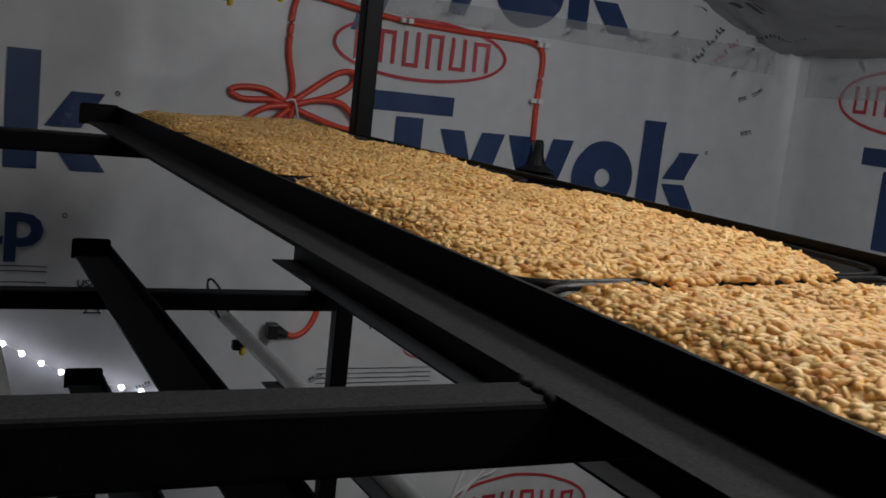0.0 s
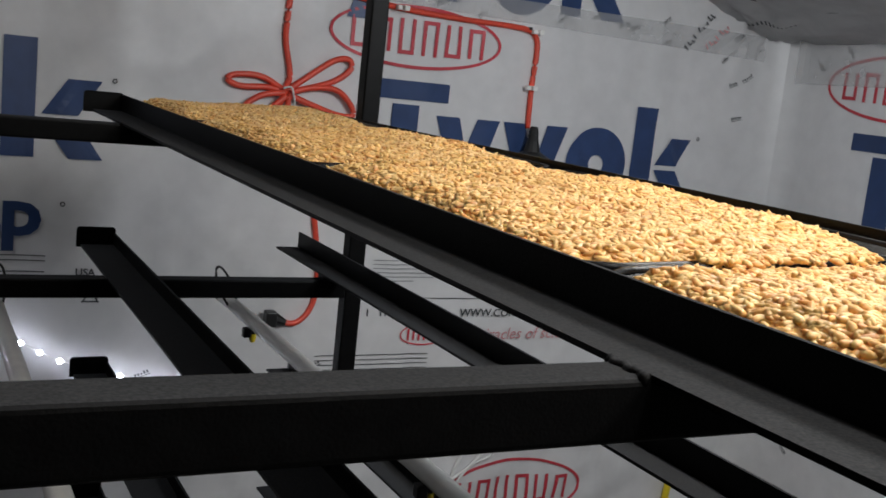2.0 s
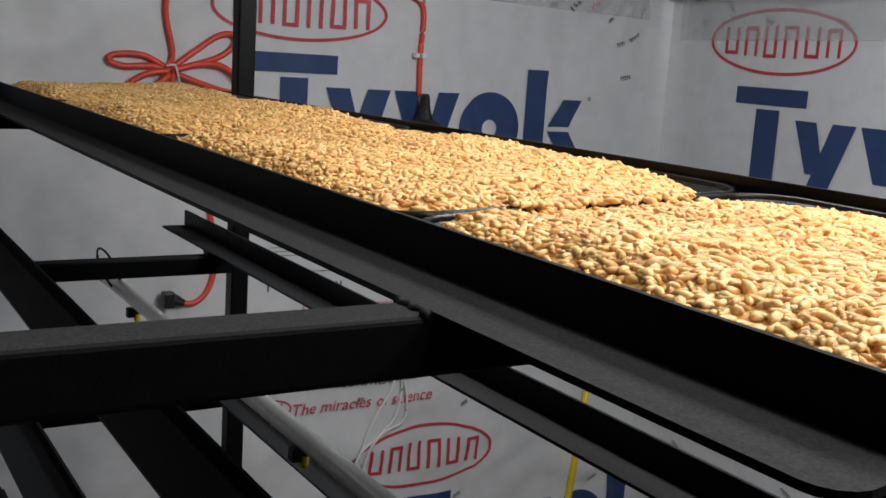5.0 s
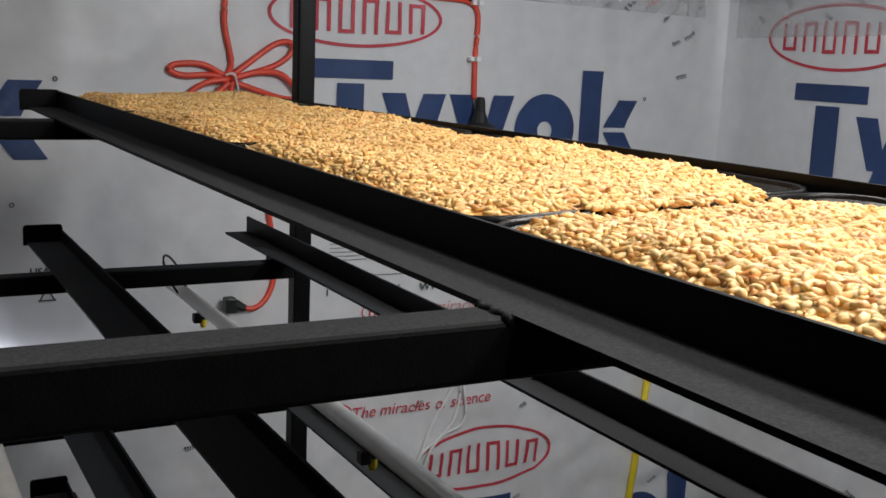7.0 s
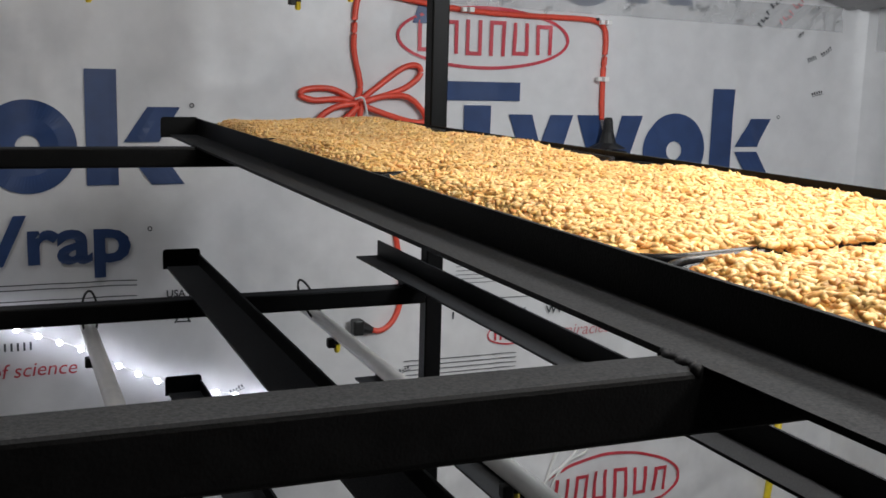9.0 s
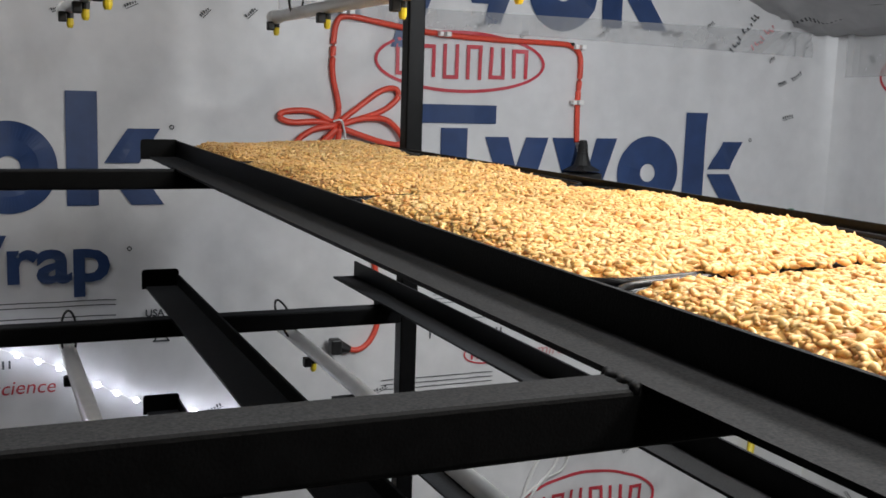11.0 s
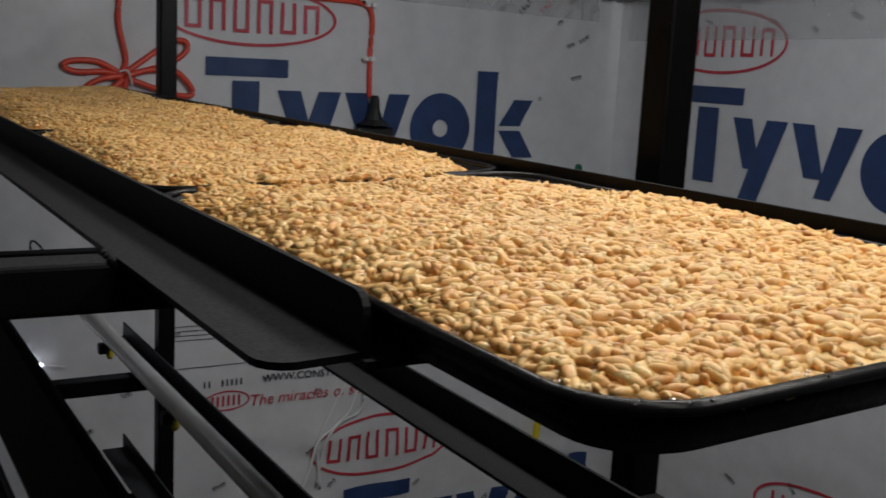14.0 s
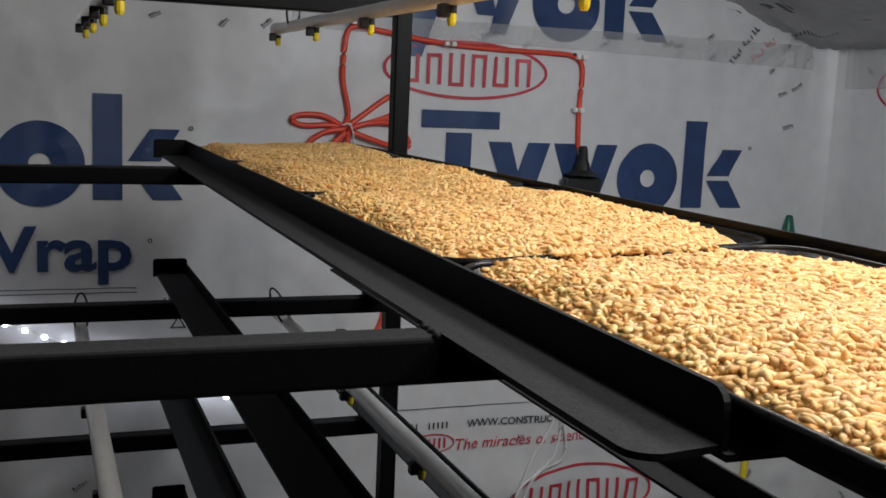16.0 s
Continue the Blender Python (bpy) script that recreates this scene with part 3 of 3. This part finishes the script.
def settle(x, y):
    """The seed lies low towards the scooped corner and is piled against the back rail before it."""
    return 0.010 * np.exp(-((x - 0.91) / 0.12) ** 2 - ((y - 0.66) / 0.12) ** 2) - 0.005 * np.exp(-((x - 0.85) / 0.13) ** 2 - ((y - 0.28) / 0.16) ** 2)


def heap(x, y, y0, y1):
    """Top of the seed over a pan."""
    d = np.clip(inside(x, y, y0, y1) / 0.05, 0, 1)
    dome = 0.0085 * (np.cos(np.pi * (y - (y0 + y1) / 2) / (y1 - y0)) - 0.6)
    wave = dome + 0.0034 * np.sin(x * 19 + y * 7 + y0 * 11) + 0.0022 * np.sin(x * 11 - y * 23 + 2) + 0.0012 * np.sin(x * 47 + y * 39)
    return RIM - 0.006 + 0.0175 * (1 - (1 - d) ** 2.0) + wave * d + 0.66 * rise(x) - hollow(x, y) - (settle(x, y) * d if y0 < 0.5 else 0)


def kernel(rings, sides):
    """A pointed husk along x, 1 long, with a crease underneath."""
    pts = [(-0.5, 0, 0)]
    for i in range(rings):
        t = (i + 1) / (rings + 1)
        r = 0.200 * math.sin(math.pi * t ** 0.88) ** 0.62
        for k in range(sides):
            a = math.tau * k / sides
            pts.append((t - 0.5, r * math.cos(a), r * 0.82 * math.sin(a) + 0.03 * math.sin(math.pi * t)))
    pts.append((0.5, 0, 0))
    tris, last = [], len(pts) - 1
    for k in range(sides):
        n = (k + 1) % sides
        tris.append((0, 1 + n, 1 + k))
        tris.append((last, last - sides + k, last - sides + n))
        for i in range(rings - 1):
            a, b, c, d = 1 + i * sides + k, 1 + i * sides + n, 1 + (i + 1) * sides + n, 1 + (i + 1) * sides + k
            tris += [(a, b, c), (a, c, d)]
    return np.array(pts), np.array(tris)


def seed_heap(y0, y1, count, rings, sides, seed, bed_step, singles=0):
    rng = np.random.default_rng(seed)
    x, y = rng.uniform(PAN_X0, PAN_X1, count * 2), rng.uniform(y0, y1, count * 2)
    keep = (inside(x, y, y0, y1) > 0.004) & (hollow(x, y) < 0.018)
    x, y = x[keep][:count], y[keep][:count]
    bridge = 260 if y1 < 2.5 else 0
    x = np.concatenate([x, rng.uniform(0.575, 0.79, bridge)])
    y = np.concatenate([y, y1 + 0.003 + rng.normal(0, 0.011, bridge)])
    n = len(x)
    z = np.where(np.arange(n) < n - bridge, heap(x, y, y0, y1), RIM + 0.0075 + 0.8 * rise(x)) - rng.uniform(0, 0.0042, n) + 0.0005
    yaw, tilt, roll = rng.uniform(0, math.tau, n), rng.normal(0, 1, n) * np.where(rng.uniform(0, 1, n) < 0.15, 0.5, 0.2), rng.uniform(0, math.tau, n)
    length = rng.normal(0.0176, 0.0018, n)
    fat = rng.normal(1.0, 0.11, n)
    pts, tris = kernel(rings, sides)
    local = pts[None] * np.stack([length, length * fat, length * fat], 1)[:, None]
    cr, sr, ct, st, cy, sy = np.cos(roll), np.sin(roll), np.cos(tilt), np.sin(tilt), np.cos(yaw), np.sin(yaw)
    lx, ly, lz = local[..., 0], local[..., 1], local[..., 2]
    ly, lz = ly * cr[:, None] - lz * sr[:, None], ly * sr[:, None] + lz * cr[:, None]
    lx, lz = lx * ct[:, None] + lz * st[:, None], -lx * st[:, None] + lz * ct[:, None]
    lx, ly = lx * cy[:, None] - ly * sy[:, None], lx * sy[:, None] + ly * cy[:, None]
    near = np.zeros(n, dtype=bool)
    if singles:
        zone = (y < 0.24) & (x > 0.46) & (x < 0.74) & (np.arange(n) < n - bridge)
        order = np.argsort(np.where(zone, heap(x, y, y0, y1) - z, 9.0))
        near[order[:singles]] = True
    poses = [Matrix.LocRotScale((x[i], y[i], z[i]), None, None) @ Matrix.Rotation(yaw[i], 4, "Z") @ Matrix.Rotation(tilt[i], 4, "Y") @ Matrix.Rotation(roll[i], 4, "X")
             @ Matrix.Diagonal((length[i], length[i] * fat[i], length[i] * fat[i], 1)) for i in np.flatnonzero(near)]
    lx, ly, lz, x, y, z = lx[~near], ly[~near], lz[~near], x[~near], y[~near], z[~near]
    n = len(x)
    verts = np.stack([lx + x[:, None], ly + y[:, None], lz + z[:, None]], -1).reshape(-1, 3)
    faces = (tris[None] + (np.arange(n) * len(pts))[:, None, None]).reshape(-1, 3)
    # the packed bed below the top kernels
    nx, ny = int((PAN_X1 - PAN_X0) / bed_step), int((y1 - y0) / bed_step)
    gx, gy = np.meshgrid(np.linspace(PAN_X0 + 0.012, PAN_X1 - 0.012, nx), np.linspace(y0 + 0.012, y1 - 0.012, ny), indexing="ij")
    d = inside(gx, gy, y0, y1)
    gz = np.where(d > 0.0, np.maximum(heap(gx, gy, y0, y1) - 0.0022, RIM - 0.0255 + rise(gx)), RIM - 0.020)
    base = len(verts)
    bed = np.stack([gx, gy, gz], -1).reshape(-1, 3)
    i, j = np.meshgrid(np.arange(nx - 1), np.arange(ny - 1), indexing="ij")
    a = (i * ny + j).ravel()
    ok = (np.minimum(np.minimum(d[:-1, :-1], d[1:, 1:]), np.minimum(d[1:, :-1], d[:-1, 1:])) > 0.002).ravel() & (hollow(gx, gy)[:-1, :-1] < 0.019).ravel()
    a = a[ok]
    quads = np.concatenate([np.stack([a, a + ny, a + ny + 1], 1), np.stack([a, a + ny + 1, a + 1], 1)]) + base
    verts, faces = np.concatenate([verts, bed]), np.concatenate([faces, quads])
    me = bpy.data.meshes.new("barley_seed")
    me.vertices.add(len(verts))
    me.vertices.foreach_set("co", verts.ravel())
    me.loops.add(faces.size)
    me.loops.foreach_set("vertex_index", faces.ravel().astype(np.int32))
    me.polygons.add(len(faces))
    me.polygons.foreach_set("loop_start", np.arange(0, faces.size, 3, dtype=np.int32))
    me.polygons.foreach_set("use_smooth", np.ones(len(faces), dtype=bool))
    me.update(calc_edges=True)
    me.validate()
    me.materials.append(GRAIN)
    ob = new("barley_seed", me)
    if poses:
        one = bpy.data.meshes.new("kernel")
        one.from_pydata([tuple(p) for p in pts], [], [tuple(int(i) for i in t) for t in tris])
        one.polygons.foreach_set("use_smooth", [True] * len(tris))
        one.materials.append(GRAIN)
        for m in poses:
            k = new("kernel", one)
            k.parent = ob
            k.matrix_basis = m
    return tagged(ob, "heap of soaked golden barley seed filling a pan", "seed", "seed heaps", "stuff")


for k, ((y0, y1), count, rings, sides) in enumerate(zip(PAN_Y, (12500, 12000, 11000, 9000), (4, 4, 3, 3), (7, 6, 5, 5))):
    seed_heap(y0, y1, count, rings, sides, 10 + k, 0.006, 300 if k == 0 else 0)

# ---- spray pipes ----
def spray_pipe(x, z, y0, y1, nozzles, hangers, end_cap, r=0.0145):
    body = thing("spray_pipe", (x, y1, z), "white plastic spray pipe with yellow-tipped nozzles", "pipe", "spray pipes")
    part("pipe", tube([(x, y0, z), (x, (y0 + y1) / 2, z), (x, y1, z)], r, 16), PVC, body, smooth=True)
    if end_cap:
        part("end_cap", tube([(x, y1 - 0.03, z), (x, y1 + 0.012, z), (x, y1 + 0.016, z)], [0.018, 0.018, 0.014], 16), PVC, body, smooth=True)
    for y in nozzles:
        bm = add_box(bmesh.new(), (x - 0.024, y - 0.010, z - 0.034), (x - 0.006, y + 0.010, z - 0.012), 0.003)
        add_tube(bm, [(x, y, z - 0.012), (x, y, z - 0.026)], 0.008, 10)
        nozzle = part("nozzle", bm, RUBBER, body, "black clip-on nozzle body")
        part("nozzle_tip", tube([(x, y, z - 0.022), (x, y, z - 0.040), (x, y, z - 0.046)], [0.0075, 0.0075, 0.005], 10), YELLOW, nozzle, "yellow nozzle tip")
    for y, top, side in hangers:
        pts = [(x + side * (0.5 + 0.5 * math.sin(a)) + 0.017 * math.cos(a), y, (z + top) / 2 + ((top - z) / 2 + 0.010) * math.sin(a)) for a in np.linspace(0, math.tau, 25)]
        part("hanger", tube(pts, 0.003, 6), RUBBER, body, smooth=True)
    return body


spray_pipe(0.66, 1.684, 0.30, 2.70, (0.9, 1.35, 1.80, 2.25, 2.68), ((2.5, 1.76, 0.0),), True)
spray_pipe(0.146, 1.668, 0.30, 2.60, (0.9, 1.35, 1.74, 2.1, 2.45), (), True)
spray_pipe(0.66, 0.900, 0.30, 2.62, (0.95, 1.40, 1.86, 2.32), ((2.48, 0.985, -0.045),), True, 0.0165)
spray_pipe(0.132, 0.898, 0.30, 2.62, (0.95, 1.40, 1.86, 2.32), ((2.48, 0.985, 0.0),), True, 0.0175)

# ---- cord on the wall ----
def on_wall(pts, out=0.012):
    return [north(u, z, out) for u, z in pts]


cord = thing("extension_cord", (2.09, NORTH - 0.02, 1.16), "orange-red extension cord stapled up and tied in loops", "cord")
part("lead", tube(spline(on_wall([(1.10, 1.385), (1.115, 1.44), (1.092, 1.55), (1.09, 1.62), (1.10, 1.72), (1.135, 1.755), (1.25, 1.742), (1.40, 1.722), (1.56, 1.708), (1.75, 1.702), (1.96, 1.700), (2.03, 1.694), (2.066, 1.672), (2.078, 1.62), (2.074, 1.50), (2.076, 1.42), (2.08, 1.33)])), 0.0105, 8), CORD, cord, smooth=True)
loops = [
    [(1.11, 1.38), (1.02, 1.425), (0.93, 1.425), (0.905, 1.405), (0.95, 1.388), (1.04, 1.392), (1.11, 1.38)],
    [(1.10, 1.38), (1.18, 1.44), (1.27, 1.503), (1.325, 1.512), (1.335, 1.48), (1.28, 1.435), (1.18, 1.40), (1.11, 1.378)],
    [(1.11, 1.38), (1.20, 1.405), (1.29, 1.402), (1.345, 1.355), (1.352, 1.32), (1.30, 1.318), (1.20, 1.345), (1.11, 1.375)],
    [(1.10, 1.38), (1.02, 1.365), (0.96, 1.32), (0.94, 1.25), (0.98, 1.23), (1.05, 1.30), (1.10, 1.37)],
    [(1.10, 1.37), (1.04, 1.31), (1.01, 1.24), (1.06, 1.22), (1.10, 1.30), (1.11, 1.37)],
]
for k, pts in enumerate(loops):
    part("loop", tube(spline(on_wall(pts, 0.016 + 0.007 * k)), 0.0105, 8), CORD, cord, smooth=True)
part("tie", tube(spline([north(1.085, 1.395, 0.05), north(1.11, 1.40, 0.058), north(1.125, 1.37, 0.05), north(1.14, 1.33, 0.03), north(1.16, 1.30, 0.02)]), 0.004, 6), CLEAR, cord, "twisted pale tie", smooth=True)
x, y = 2.085, NORTH - 0.055
bm = tube([(x, y, 1.34), (x, y, 1.33), (x, y, 1.29), (x, y, 1.245), (x, y, 1.225)], [0.013, 0.017, 0.020, 0.034, 0.072], 12)
for k in range(5):
    add_tube(bm, [(x, y, 1.322 - 0.014 * k), (x, y, 1.315 - 0.014 * k)], 0.0195 + 0.0012 * k, 12)
add_box(bm, (x - 0.083, y - 0.022, 1.155), (x + 0.083, y + 0.022, 1.216), 0.012, 3)
part("socket", bm, RUBBER, cord, "black moulded three-way socket end", smooth=False)
for u, z in ((2.06, 1.482), (2.06, 1.69), (1.50, 1.712), (1.135, 1.77)):
    part("staple", add_box(box((u - 0.020, NORTH - 0.045, z - 0.008), (u - 0.004, NORTH - 0.02, z + 0.008), 0.002), (u + 0.004, NORTH - 0.05, z - 0.009), (u + 0.024, NORTH - 0.02, z + 0.009), 0.003), PVC, cord, "white cable clip")

low = thing("extension_cord", (1.14, NORTH - 0.02, 0.59), "orange-red cord hanging to a black plug", "cord")
part("lead", tube(spline(on_wall([(1.19, 1.22), (1.235, 1.05), (1.25, 0.95), (1.275, 0.80), (1.28, 0.68), (1.25, 0.605), (1.20, 0.572), (1.15, 0.58)])), 0.0105, 8), CORD, low, smooth=True)
bm = tube([north(1.17, 0.575, 0.02), north(1.14, 0.585, 0.02), north(1.12, 0.592, 0.02)], [0.012, 0.022, 0.024], 10)
add_box(bm, (1.085, NORTH - 0.075, 0.57), (1.125, NORTH - 0.03, 0.625), 0.006)
part("plug", bm, RUBBER, low, "black plug")

# ---- string of small lights ----
string = thing("light_string", (0.05, NORTH - 0.03, 0.63), "string of small white lights sagging along the wall", "lights")
line = [(-0.35, 0.78), (-0.15, 0.715), (0.05, 0.635), (0.18, 0.582), (0.345, 0.490), (0.41, 0.460), (0.52, 0.42), (0.65, 0.388), (0.77, 0.358), (0.90, 0.335)]
curve = spline([north(u, z, 0.022) for u, z in line], 8)
part("wire", tube(curve, 0.003, 6), CLEAR, string)
total = [0.0]
for a, b in zip(curve, curve[1:]):
    total.append(total[-1] + (b - a).length)
for k in range(int(total[-1] / 0.068)):
    d = 0.02 + k * 0.068
    i = max(j for j in range(len(total)) if total[j] <= d)
    i = min(i, len(curve) - 2)
    p = curve[i].lerp(curve[i + 1], (d - total[i]) / max(1e-6, total[i + 1] - total[i]))
    bm = bmesh.new()
    bmesh.ops.create_icosphere(bm, subdivisions=2, radius=0.0095, matrix=Matrix.Translation(p + Vector((0, -0.008, 0))))
    part("bulb", bm, LED, string, smooth=True)

# ---- small things by the wall ----
solo("yellow_rod", tube([north(3.045, 0.14, 0.02), north(3.01, -0.2, 0.02), north(2.972, -0.56, 0.02), north(2.96, -0.72, 0.02)], 0.016, 10), YELLOW, "thin yellow plastic rod leaning against the wrap", "rod", smooth=True)
bm = tube([(3.12, NORTH - 0.06, 0.90), (3.12, NORTH - 0.06, 0.99), (3.12, NORTH - 0.06, 1.02), (3.12, NORTH - 0.06, 1.055), (3.12, NORTH - 0.06, 1.062)], [0.032, 0.030, 0.024, 0.016, 0.010], 12)
add_box(bm, (3.105, NORTH - 0.06, 0.93), (3.135, NORTH, 0.96), 0.004)
solo("green_fitting", bm, GREEN, "dark green tapered plastic fitting on the wall", "fitting", smooth=True)
tubing = thing("clear_tubing", (2.0, NORTH - 0.02, 0.1), "loose loops of thin milky tubing on the wall", "tubing")
part("coil", tube(spline(on_wall([(1.92, -0.30), (1.90, -0.12), (1.95, 0.02), (2.03, 0.16), (2.06, 0.26), (2.08, 0.16), (2.05, 0.04), (1.98, -0.03), (1.90, -0.09), (1.86, -0.22), (1.80, -0.36)], 0.014)), 0.0070, 6), CLEAR, tubing, smooth=True)
part("coil", tube(spline(on_wall([(2.05, 0.30), (2.10, 0.12), (2.09, 0.02), (2.00, -0.02), (1.93, -0.10), (1.90, -0.28)], 0.02)), 0.0055, 6), CLEAR, tubing, smooth=True)
for u, z in ((2.033, 1.700),):
    solo("nail", tube([north(u, z, 0), north(u, z, 0.03)], 0.006, 8), RUBBER, "dark nail head in the wrap", "nail")
